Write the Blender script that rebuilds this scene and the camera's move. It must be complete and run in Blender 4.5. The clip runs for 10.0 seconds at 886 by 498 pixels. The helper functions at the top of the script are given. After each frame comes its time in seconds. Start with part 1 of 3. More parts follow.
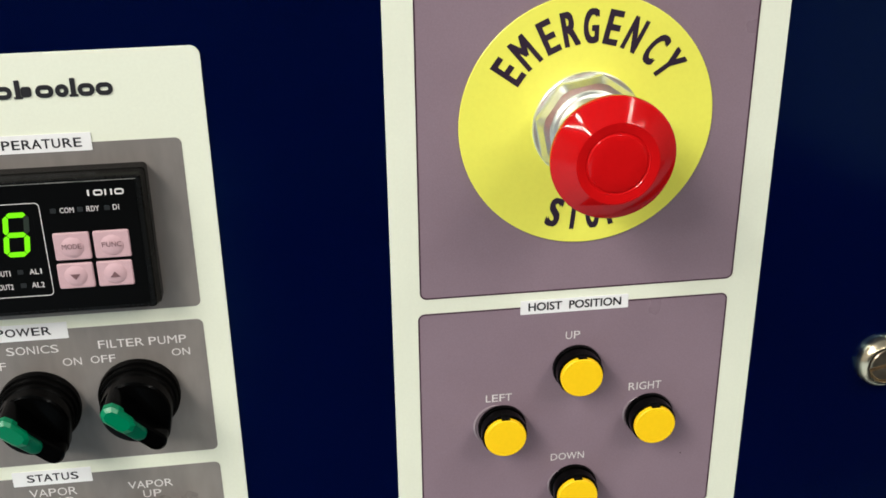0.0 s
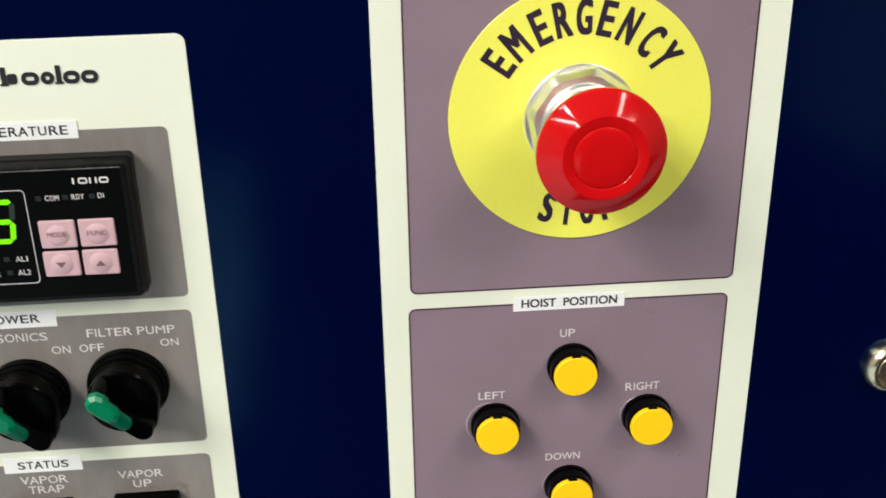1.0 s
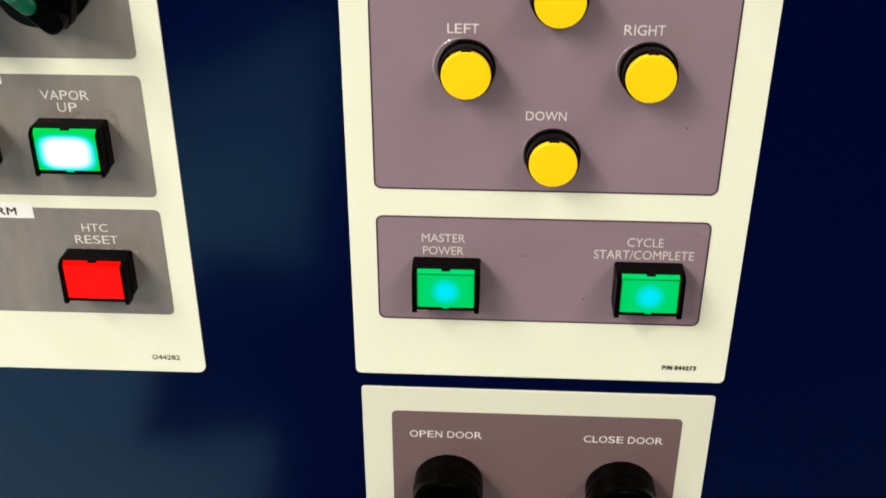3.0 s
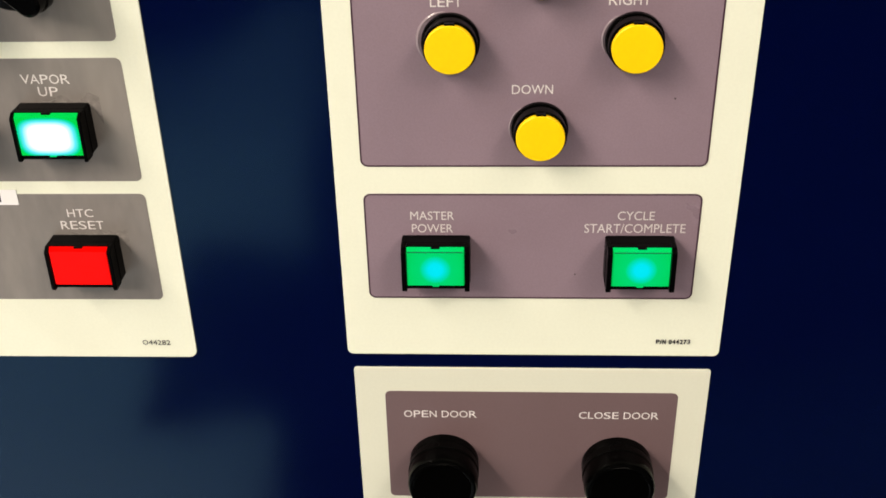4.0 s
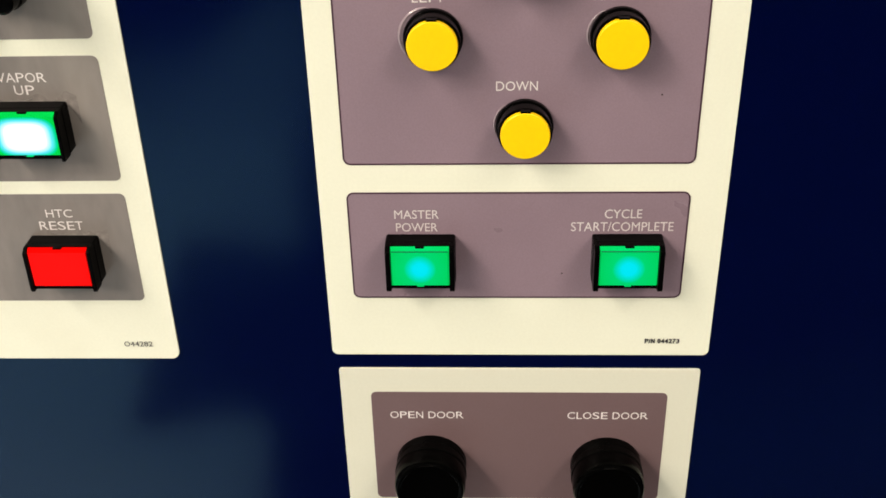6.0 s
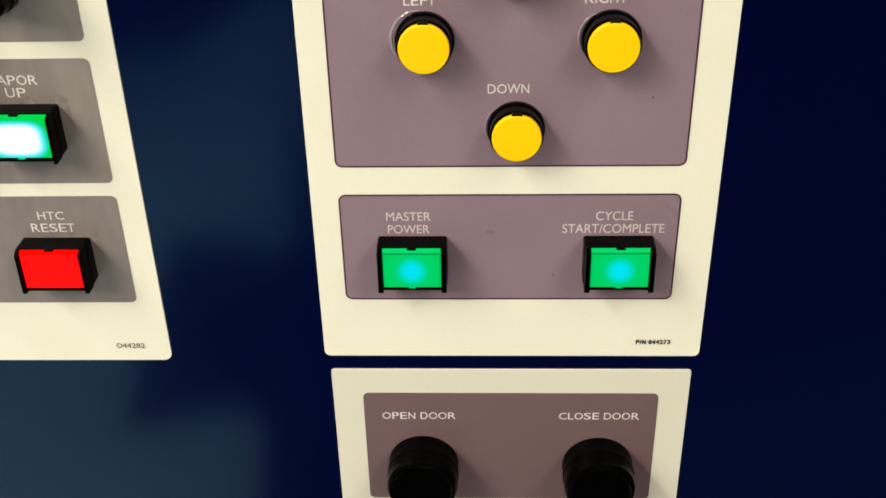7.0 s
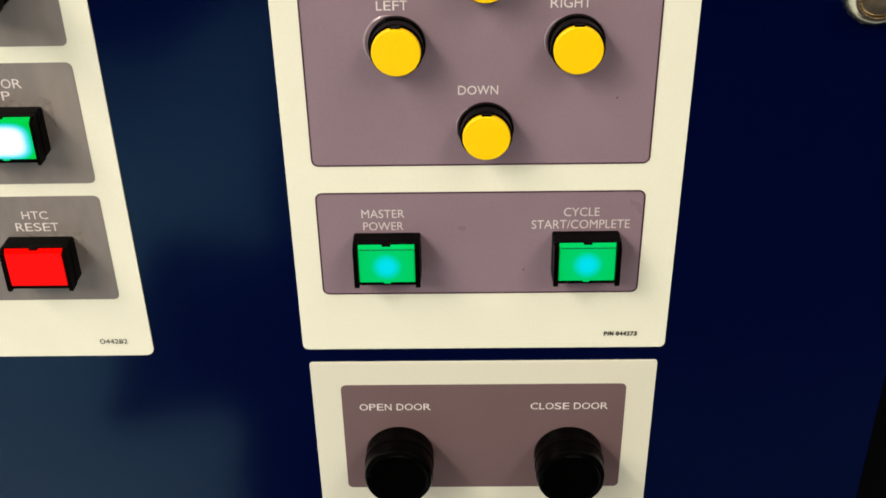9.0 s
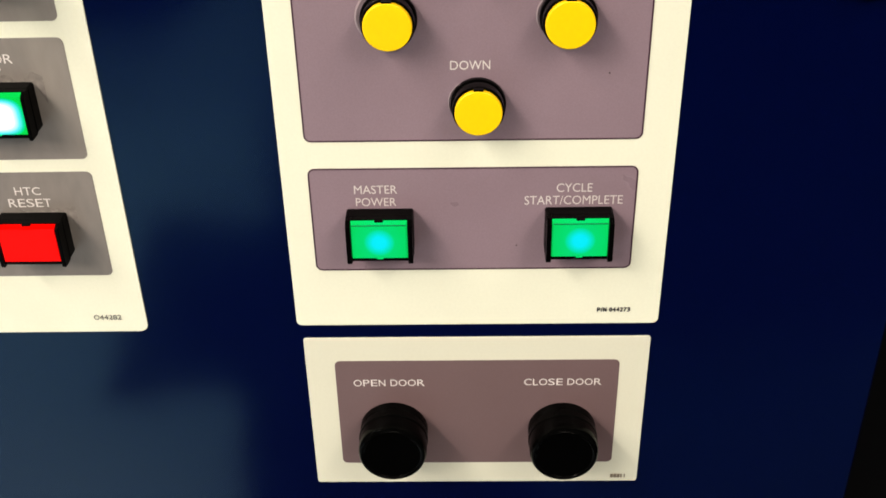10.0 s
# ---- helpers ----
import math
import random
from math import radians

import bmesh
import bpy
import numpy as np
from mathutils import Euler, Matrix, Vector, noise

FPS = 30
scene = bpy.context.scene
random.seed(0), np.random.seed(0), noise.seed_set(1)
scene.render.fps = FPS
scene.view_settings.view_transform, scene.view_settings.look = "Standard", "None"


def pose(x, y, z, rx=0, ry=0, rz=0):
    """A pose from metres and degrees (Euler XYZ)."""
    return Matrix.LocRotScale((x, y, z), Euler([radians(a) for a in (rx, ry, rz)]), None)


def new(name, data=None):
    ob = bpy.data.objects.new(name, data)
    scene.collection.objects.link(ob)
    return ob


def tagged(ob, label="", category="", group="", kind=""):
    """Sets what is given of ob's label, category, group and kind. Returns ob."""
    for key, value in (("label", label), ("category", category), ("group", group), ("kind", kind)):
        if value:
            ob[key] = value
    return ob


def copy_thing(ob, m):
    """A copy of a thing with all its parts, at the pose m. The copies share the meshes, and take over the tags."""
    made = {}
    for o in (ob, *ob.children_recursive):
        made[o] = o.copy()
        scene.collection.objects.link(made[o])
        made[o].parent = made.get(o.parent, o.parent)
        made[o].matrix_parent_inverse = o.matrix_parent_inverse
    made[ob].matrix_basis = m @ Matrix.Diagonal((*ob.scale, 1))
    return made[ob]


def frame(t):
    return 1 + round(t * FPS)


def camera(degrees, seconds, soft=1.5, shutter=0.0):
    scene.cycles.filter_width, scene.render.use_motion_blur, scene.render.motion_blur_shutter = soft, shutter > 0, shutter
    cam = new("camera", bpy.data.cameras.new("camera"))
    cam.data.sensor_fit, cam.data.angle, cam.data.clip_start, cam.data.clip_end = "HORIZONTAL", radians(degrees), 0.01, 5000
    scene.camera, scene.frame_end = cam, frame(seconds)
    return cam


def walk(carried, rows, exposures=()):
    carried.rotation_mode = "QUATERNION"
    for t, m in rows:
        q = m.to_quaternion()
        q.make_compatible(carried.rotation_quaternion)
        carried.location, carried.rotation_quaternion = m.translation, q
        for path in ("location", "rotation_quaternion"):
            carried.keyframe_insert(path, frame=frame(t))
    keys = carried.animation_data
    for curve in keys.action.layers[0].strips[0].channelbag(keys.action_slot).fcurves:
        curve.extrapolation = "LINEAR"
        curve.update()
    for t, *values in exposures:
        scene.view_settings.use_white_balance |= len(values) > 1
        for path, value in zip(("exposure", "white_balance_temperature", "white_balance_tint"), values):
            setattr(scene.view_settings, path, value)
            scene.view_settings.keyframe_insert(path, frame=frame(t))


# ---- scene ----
# Camera and its path
cam = camera(44.0, 10.0, soft=1.6, shutter=0.8)
PATH = [
    (0.0, pose(-0.0963, -0.3585, 1.5168, 65.63, 0.75, -7.50)),
    (0.5, pose(-0.0893, -0.3565, 1.5155, 65.56, 1.20, -6.52)),
    (1.0, pose(-0.0748, -0.3551, 1.5135, 65.42, 0.98, -4.78)),
    (1.5, pose(-0.0507, -0.3517, 1.4992, 64.22, 0.36, -1.83)),
    (1.8, pose(-0.0414, -0.3487, 1.4704, 61.20, -0.23, -0.20)),
    (2.0, pose(-0.0324, -0.3522, 1.4445, 60.59, -0.35, 1.17)),
    (2.2, pose(-0.0256, -0.3504, 1.4263, 60.51, -0.21, 2.14)),
    (2.5, pose(-0.0236, -0.3450, 1.4129, 60.35, -0.41, 2.64)),
    (2.7, pose(-0.0224, -0.3443, 1.4048, 60.60, -0.35, 2.76)),
    (3.8, pose(-0.0149, -0.3408, 1.3985, 59.55, 1.09, 2.50)),
    (4.0, pose(-0.0153, -0.3414, 1.3972, 59.61, 1.15, 2.30)),
    (4.5, pose(-0.0138, -0.3406, 1.3962, 59.56, 1.40, 2.12)),
    (5.0, pose(-0.0118, -0.3383, 1.3961, 59.45, 1.41, 2.18)),
    (5.5, pose(-0.0112, -0.3362, 1.3957, 59.41, 1.36, 2.12)),
    (7.0, pose(-0.0108, -0.3348, 1.3983, 59.02, 1.15, 1.69)),
    (7.5, pose(-0.0100, -0.3411, 1.4036, 59.18, 1.01, 1.27)),
    (8.0, pose(-0.0089, -0.3474, 1.4077, 59.53, 0.94, 0.95)),
    (8.5, pose(-0.0072, -0.3481, 1.4067, 59.24, 1.02, 1.01)),
    (9.0, pose(-0.0083, -0.3470, 1.4043, 58.95, 0.94, 0.55)),
    (9.5, pose(-0.0043, -0.3476, 1.4031, 58.46, 1.03, 0.76)),
    (10.0, pose(-0.0045, -0.3475, 1.4031, 57.87, 1.03, 0.69)),
]
EXPOSURES = [
    (0.0, -0.31, 5750, 5), (1.2, -0.19, 5800, 5), (2.5, -0.12, 6080, 4), (4.0, -0.09, 6500, 10),
    (5.5, -0.09, 6500, 10), (7.0, -0.17, 6500, 10), (7.5, -0.22, 6500, 10), (9.0, -0.22, 6500, 10), (9.5, 0.03, 6550, 10), (10.0, 0.0, 6550, 10),
]
walk(cam, PATH, EXPOSURES)

# World: the hall is closed, only a trace of grey outside
world = bpy.data.worlds.new("world")
world.use_nodes = True
world.node_tree.nodes["Background"].inputs["Color"].default_value = (0.5, 0.55, 0.6, 1)
world.node_tree.nodes["Background"].inputs["Strength"].default_value = 0.1
scene.world = world

Z0 = 1.15          # height of the main plate's lower edge above the floor
MM = 0.001
RISE = 1.0072      # vertical scale of the printed plates
CEILING = 3.3
# fluorescent fittings: x, y, turn about z, watts
LIGHTS = [
    (-1.60, -1.37, 90, 84), (-2.70, -1.68, 0, 84), (-1.83, -3.35, 90, 70), (-2.95, -2.74, 0, 82),
    (1.37, -1.45, 90, 41), (2.48, -2.21, 0, 47), (1.52, -3.51, 90, 29), (0.15, -3.96, 0, 35),
]


# ---------------------------------------------------------------- materials
def surf(name, col, rough=0.4, metal=0.0, var=0.08, big=25.0, fine=700.0, stretch=(1, 1, 1), bump=0.02,
         bump_scale=2500.0, coat=0.0, rough_var=0.08, spec=0.5, dirt=None, dirt_amount=0.0, wave=0.0, wave_scale=10.0):
    """Base colour varied at two scales, roughness variation, fine relief."""
    m = bpy.data.materials.new(name)
    m.use_nodes = True
    nt = m.node_tree
    n, l = nt.nodes, nt.links
    b = n["Principled BSDF"]
    geo = n.new("ShaderNodeTexCoord")
    mp = n.new("ShaderNodeMapping")
    mp.inputs["Scale"].default_value = stretch
    l.new(geo.outputs["Object"], mp.inputs["Vector"])
    n1, n2, n3 = (n.new("ShaderNodeTexNoise") for _ in range(3))
    for nn, s, d in ((n1, big, 4), (n2, fine, 3), (n3, bump_scale, 2)):
        nn.inputs["Scale"].default_value = s
        nn.inputs["Detail"].default_value = d
        l.new(mp.outputs["Vector"], nn.inputs["Vector"])
    mixn = n.new("ShaderNodeMath")
    mixn.operation = "ADD"
    l.new(n1.outputs["Fac"], mixn.inputs[0])
    l.new(n2.outputs["Fac"], mixn.inputs[1])
    rng = n.new("ShaderNodeMapRange")
    rng.inputs["From Min"].default_value, rng.inputs["From Max"].default_value = 0.6, 1.4
    rng.inputs["To Min"].default_value, rng.inputs["To Max"].default_value = 1 - var, 1 + var
    l.new(mixn.outputs[0], rng.inputs["Value"])
    sc = n.new("ShaderNodeVectorMath")
    sc.operation = "SCALE"
    sc.inputs[0].default_value = col
    l.new(rng.outputs[0], sc.inputs["Scale"])
    out = sc.outputs[0]
    if dirt:
        ramp = n.new("ShaderNodeMapRange")
        ramp.inputs["From Min"].default_value, ramp.inputs["From Max"].default_value = 0.55, 0.75
        ramp.inputs["To Max"].default_value = dirt_amount
        l.new(n1.outputs["Fac"], ramp.inputs["Value"])
        mx = n.new("ShaderNodeMix")
        mx.data_type = "RGBA"
        l.new(ramp.outputs[0], mx.inputs["Factor"])
        l.new(out, mx.inputs["A"])
        mx.inputs["B"].default_value = (*dirt, 1)
        out = mx.outputs["Result"]
    l.new(out, b.inputs["Base Color"])
    rr = n.new("ShaderNodeMapRange")
    rr.inputs["From Min"].default_value, rr.inputs["From Max"].default_value = 0.3, 0.7
    rr.inputs["To Min"].default_value, rr.inputs["To Max"].default_value = max(0.02, rough - rough_var), rough + rough_var
    l.new(n1.outputs["Fac"], rr.inputs["Value"])
    l.new(rr.outputs[0], b.inputs["Roughness"])
    b.inputs["Metallic"].default_value = metal
    b.inputs["Specular IOR Level"].default_value = spec
    b.inputs["Coat Weight"].default_value = coat
    b.inputs["Coat Roughness"].default_value = 0.1
    bp = n.new("ShaderNodeBump")
    bp.inputs["Strength"].default_value = bump
    bp.inputs["Distance"].default_value = 0.0004
    l.new(n3.outputs["Fac"], bp.inputs["Height"])
    if wave:
        n4 = n.new("ShaderNodeTexNoise")
        n4.inputs["Scale"].default_value, n4.inputs["Detail"].default_value = wave_scale, 1
        l.new(geo.outputs["Object"], n4.inputs["Vector"])
        b2 = n.new("ShaderNodeBump")
        b2.inputs["Strength"].default_value, b2.inputs["Distance"].default_value = wave, 0.004
        l.new(n4.outputs["Fac"], b2.inputs["Height"])
        l.new(b2.outputs[0], bp.inputs["Normal"])
    l.new(bp.outputs[0], b.inputs["Normal"])
    return m


def lit_lens(name, base, stops, half, power, rough=0.25, boxy=False, spec=0.02):
    """A translucent lens with a lamp behind its middle: the glow falls off from the lamp."""
    m = bpy.data.materials.new(name)
    m.use_nodes = True
    nt = m.node_tree
    n, l = nt.nodes, nt.links
    b = n["Principled BSDF"]
    b.inputs["Base Color"].default_value = (*base, 1)
    b.inputs["Roughness"].default_value = rough
    b.inputs["Specular IOR Level"].default_value = spec
    tc = n.new("ShaderNodeTexCoord")
    mp = n.new("ShaderNodeMapping")
    mp.inputs["Scale"].default_value = (1 / (half[0] * MM), 0, 1 / (half[1] * MM))
    l.new(tc.outputs["Object"], mp.inputs["Vector"])
    ln = n.new("ShaderNodeVectorMath")
    ln.operation = "LENGTH"
    l.new(mp.outputs[0], ln.inputs[0])
    ramp = n.new("ShaderNodeValToRGB")
    while len(ramp.color_ramp.elements) < len(stops):
        ramp.color_ramp.elements.new(0.5)
    for e, (p, c) in zip(ramp.color_ramp.elements, stops):
        e.position, e.color = p, (*c, 1)
    sc = n.new("ShaderNodeMath")
    sc.operation = "MULTIPLY"
    sc.inputs[1].default_value = 0.7
    spread = ln.outputs["Value"]
    if boxy:        # a wide lamp fills the lens into its corners
        sep = n.new("ShaderNodeSeparateXYZ")
        l.new(mp.outputs[0], sep.inputs[0])
        powers = []
        for axis in ("X", "Z"):
            p2 = n.new("ShaderNodeMath")
            p2.operation = "MULTIPLY"
            l.new(sep.outputs[axis], p2.inputs[0])
            l.new(sep.outputs[axis], p2.inputs[1])
            p4 = n.new("ShaderNodeMath")
            p4.operation = "POWER"
            l.new(p2.outputs[0], p4.inputs[0])
            p4.inputs[1].default_value = 1.7
            powers.append(p4)
        both = n.new("ShaderNodeMath")
        l.new(powers[0].outputs[0], both.inputs[0])
        l.new(powers[1].outputs[0], both.inputs[1])
        root = n.new("ShaderNodeMath")
        root.operation = "POWER"
        l.new(both.outputs[0], root.inputs[0])
        root.inputs[1].default_value = 1 / 3.4
        spread = root.outputs[0]
    l.new(spread, sc.inputs[0])
    l.new(sc.outputs[0], ramp.inputs["Fac"])
    l.new(ramp.outputs["Color"], b.inputs["Emission Color"])
    b.inputs["Emission Strength"].default_value = power
    return m


BLUE = surf("navy_enamel", (0.0001, 0.0013, 0.0240), rough=0.125, var=0.12, big=9, fine=180, bump=0.02, bump_scale=450, rough_var=0.02, spec=0.46, wave=0.22, wave_scale=13.0)
BLUE.node_tree.nodes["Principled BSDF"].inputs["Specular Tint"].default_value = (0.36, 0.82, 1.0, 1)
CREAM = surf("cream_polycarbonate", (0.80, 0.83, 0.685), rough=0.42, var=0.03, big=14, fine=900, bump=0.03, dirt=(0.60, 0.6, 0.47), dirt_amount=0.25)
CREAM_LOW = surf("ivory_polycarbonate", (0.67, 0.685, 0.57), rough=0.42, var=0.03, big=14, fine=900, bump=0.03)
MAUVE = surf("mauve_print", (0.245, 0.180, 0.219), rough=0.34, var=0.09, big=26, fine=1600, bump=0.05, bump_scale=5000)
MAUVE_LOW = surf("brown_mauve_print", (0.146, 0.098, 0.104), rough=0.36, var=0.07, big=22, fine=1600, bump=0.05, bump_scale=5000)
GREY = surf("grey_print", (0.203, 0.186, 0.173), rough=0.36, var=0.13, big=38, fine=260, stretch=(1, 1, 0.35), bump=0.05, bump_scale=4000, dirt=(0.30, 0.28, 0.25), dirt_amount=0.5)
BORDER = surf("dark_print_line", (0.05, 0.02, 0.035), rough=0.4, var=0.05)
STRIP = surf("white_label_tape", (0.86, 0.86, 0.86), rough=0.35, var=0.02)
WHITE_INK = surf("white_ink", (0.74, 0.71, 0.70), rough=0.5, var=0.08, fine=2500)
GREY_INK = surf("thin_white_ink", (0.66, 0.62, 0.62), rough=0.5, var=0.12, fine=2500)
BLACK_INK = surf("black_ink", (0.012, 0.011, 0.014), rough=0.5, var=0.1)
FADED_INK = surf("faded_ink", (0.20, 0.17, 0.13), rough=0.5, var=0.2, fine=2500)
PURPLE_INK = surf("violet_black_ink", (0.022, 0.012, 0.030), rough=0.45, var=0.2, fine=1500)
BLACK_PLASTIC = surf("black_plastic", (0.0008, 0.0008, 0.0008), spec=0.035, rough=0.3, var=0.15, bump=0.06, bump_scale=4000)
BLACK_GLOSS = surf("black_gloss_plastic", (0.0008, 0.0008, 0.0008), spec=0.055, rough=0.16, var=0.1, bump=0.02)
FACE_BLACK = surf("black_face_film", (0.0018, 0.0018, 0.0018), spec=0.06, rough=0.3, var=0.1)
BEZEL_BLACK = surf("black_moulded_plastic", (0.004, 0.0038, 0.0034), spec=0.13, rough=0.26, var=0.2, big=60, bump=0.08, bump_scale=3000)
# grey for the highlight painted on the controller face's upper edge
EDGE_HIGHLIGHT = surf("painted_edge_highlight", (0.16, 0.16, 0.15), rough=0.4, var=0.5, big=160)
CAP_BLACK = surf("black_cap_plastic", (0.0006, 0.0006, 0.0006), spec=0.035, rough=0.12, var=0.1, bump=0.02)
BLACK_MATT = surf("black_matt_plastic", (0.0010, 0.0010, 0.0010), spec=0.035, rough=0.3, var=0.12, bump=0.12, bump_scale=5000)
YELLOW_CAP = surf("yellow_plastic", (0.95, 0.615, 0.0), spec=0.25, rough=0.4, var=0.03, bump=0.03)
YELLOW_DISC = surf("yellow_legend_plate", (0.85, 0.845, 0.11), rough=0.34, var=0.03, big=18, bump=0.02)
RED = surf("red_plastic", (0.52, 0.003, 0.004), rough=0.07, var=0.05, bump=0.01, spec=0.3)
CHROME = surf("zinc_plated_steel", (0.90, 0.92, 0.84), rough=0.36, metal=1.0, var=0.08, big=60, bump=0.04)
NICKEL = surf("nickel_plate", (0.84, 0.72, 0.50), rough=0.24, metal=1.0, var=0.08, big=90, bump=0.04)
NICKEL_DARK = surf("worn_nickel", (0.62, 0.53, 0.39), rough=0.34, metal=1.0, var=0.15, big=120, bump=0.08)
KEY_PINK = surf("pink_rubber", (0.56, 0.37, 0.40), rough=0.45, var=0.05, bump=0.05)
KEY_INK = surf("key_ink", (0.17, 0.09, 0.10), rough=0.5, var=0.05)
LED_OFF = surf("unlit_led", (0.012, 0.012, 0.012), rough=0.3)
GREEN_DARK = surf("dark_green_plastic", (0.0, 0.085, 0.04), rough=0.3, var=0.1)
GREEN_INSERT = surf("green_translucent_plastic", (0.0, 0.19, 0.075), rough=0.28, var=0.08, bump=0.02)
LENS_GREEN = lit_lens("green_lens_lit", (0.0, 0.20, 0.05), [(0.0, (0.0, 0.68, 1.0)), (0.17, (0.0, 0.66, 0.95)), (0.40, (0.0, 0.52, 0.13)), (0.8, (0.0, 0.48, 0.07))], (10, 10), 0.95)
LENS_BRIGHT = lit_lens("green_lens_bright", (0.0, 0.10, 0.03), [(0.0, (1.6, 1.6, 1.6)), (0.42, (1.2, 1.3, 1.35)), (0.54, (0.15, 0.88, 1.15)), (0.62, (0.0, 0.74, 0.45)), (0.67, (0.0, 0.66, 0.05))], (11.3, 7.6), 0.95, boxy=True)
LENS_RED = lit_lens("red_lens_lit", (0.42, 0.001, 0.0005), [(0.0, (0.85, 0.002, 0.001)), (1.0, (0.55, 0.001, 0.0005))], (10, 7), 0.95, rough=0.15, spec=0.07)
SEGMENT_ON = lit_lens("lit_segment", (0.05, 0.2, 0.0), [(0.0, (0.30, 1.0, 0.0)), (1.0, (0.30, 1.0, 0.0))], (100, 100), 1.0)
SEGMENT_OFF = surf("unlit_segment", (0.016, 0.024, 0.014), rough=0.3)
CONCRETE = surf("grey_floor_paint", (0.30, 0.385, 0.46), rough=0.4, var=0.2, big=1.2, fine=30, bump=0.1, bump_scale=60)
WALL_PAINT = surf("grey_wall_paint", (0.36, 0.365, 0.36), rough=0.6, var=0.06, big=1.0, fine=40, bump=0.1, bump_scale=120)
DARK_WALL = surf("dark_wall_for_reflection", (0.02, 0.022, 0.026), rough=0.7, var=0.1, big=1.0, fine=40)
CEILING_PAINT = surf("white_ceiling_paint", (0.75, 0.75, 0.73), rough=0.7, var=0.05, big=1.0, fine=40)
# for the added floor sheets that darken or dim what the panel mirrors
REFLECT_DARK = surf("dark_reflection_sheet", (0.006, 0.006, 0.008), rough=0.8, var=0.2, big=3, fine=80, spec=0.2)
REFLECT_DIM = surf("dim_reflection_sheet", (0.018, 0.030, 0.040), rough=0.8, var=0.3, big=5, fine=80, spec=0.2)
BLACK_STEEL = surf("black_steel", (0.0015, 0.0015, 0.0018), rough=0.7, var=0.15, big=8, spec=0.05)
FITTING = surf("white_enamelled_steel", (0.75, 0.75, 0.73), rough=0.4)
DUST = surf("dust_speck", (0.05, 0.035, 0.035), rough=0.8)
FILM = surf("clear_film_edge", (0.275, 0.22, 0.245), rough=0.14, var=0.1)
FILM_GREY = surf("clear_film_on_grey", (0.212, 0.195, 0.182), rough=0.22, var=0.25, big=300)
FILM_EDGE = surf("curled_film_edge", (0.42, 0.41, 0.40), rough=0.2, var=0.2)


# ---------------------------------------------------------------- mesh helpers (millimetres)
def link(name, bm, material, parent=None, smooth=20.0):
    me = bpy.data.meshes.new(name)
    bm.transform(Matrix.Scale(MM, 4))
    bmesh.ops.recalc_face_normals(bm, faces=bm.faces)
    bm.to_mesh(me)
    bm.free()
    me.materials.append(material)
    if smooth:
        me.polygons.foreach_set("use_smooth", [True] * len(me.polygons))
        me.set_sharp_from_angle(angle=radians(smooth))
    ob = new(name, me)
    ob.parent = parent
    return ob


def part(name, bm, material, parent, label="", loc=(0, 0, 0), smooth=20.0):
    ob = link(name, bm, material, parent, smooth)
    ob.location = Vector(loc) * MM
    return tagged(ob, label) if label else ob


def thing(name, x, z, label, category, group="", kind="", y=0.0, turn=0.0):
    """An Empty at the thing's base; x and z in mm on the panel, y in mm out of it (negative: towards the hall)."""
    ob = new(name)
    ob.empty_display_size = 0.01
    ob.matrix_basis = pose(x * MM, y * MM, Z0 + z * MM, 0, turn, 0)
    return tagged(ob, label, category, group, kind)


def rr_points(x0, z0, x1, z1, r, seg=6):
    pts = []
    for cx, cz, a in ((x1 - r, z1 - r, 0), (x0 + r, z1 - r, 90), (x0 + r, z0 + r, 180), (x1 - r, z0 + r, 270)):
        for i in range(seg + 1):
            t = radians(a + 90 * i / seg)
            pts.append((cx + r * math.cos(t), cz + r * math.sin(t)))
    return pts


def loft(rings, close_front=True, close_back=True, bm=None):
    """Rings of equal count, each a list of (x, y, z), from the back to the front."""
    bm = bm or bmesh.new()
    vs = [[bm.verts.new(p) for p in ring] for ring in rings]
    n = len(vs[0])
    for a, b in zip(vs, vs[1:]):
        for i in range(n):
            bm.faces.new((a[i], a[(i + 1) % n], b[(i + 1) % n], b[i]))
    if close_back:
        bm.faces.new(vs[0])
    if close_front:
        bm.faces.new(vs[-1])
    return bm


def plate(x0, z0, x1, z1, r, back, front, bevel=0.0, bm=None, seg=6):
    """A rounded sheet between y = back and y = front (front is the lower y), with an eased front edge."""
    p = rr_points(x0, z0, x1, z1, r, seg)
    rings = [[(x, back, z) for x, z in p]]
    if bevel:
        q = rr_points(x0 + bevel, z0 + bevel, x1 - bevel, z1 - bevel, max(r - bevel, 0.05), seg)
        rings.append([(x, front + bevel, z) for x, z in p])
        mid = rr_points(x0 + bevel * 0.3, z0 + bevel * 0.3, x1 - bevel * 0.3, z1 - bevel * 0.3, max(r - bevel * 0.3, 0.05), seg)
        rings.append([(x, front + bevel * 0.3, z) for x, z in mid])
        rings.append([(x, front, z) for x, z in q])
    else:
        rings.append([(x, front, z) for x, z in p])
    return loft(rings, bm=bm)


def frame_line(x0, z0, x1, z1, r, width, back, front):
    """A closed printed line along a rounded rectangle."""
    bm = bmesh.new()
    o, i = rr_points(x0, z0, x1, z1, r), rr_points(x0 + width, z0 + width, x1 - width, z1 - width, max(r - width, 0.1))
    n = len(o)
    vo, vi, wo, wi = ([bm.verts.new((x, y, z)) for x, z in s] for s, y in ((o, front), (i, front), (o, back), (i, back)))
    for k in range(n):
        j = (k + 1) % n
        bm.faces.new((vo[k], vo[j], vi[j], vi[k]))
        bm.faces.new((vo[k], vo[j], wo[j], wo[k]))
        bm.faces.new((vi[k], vi[j], wi[j], wi[k]))
    return bm


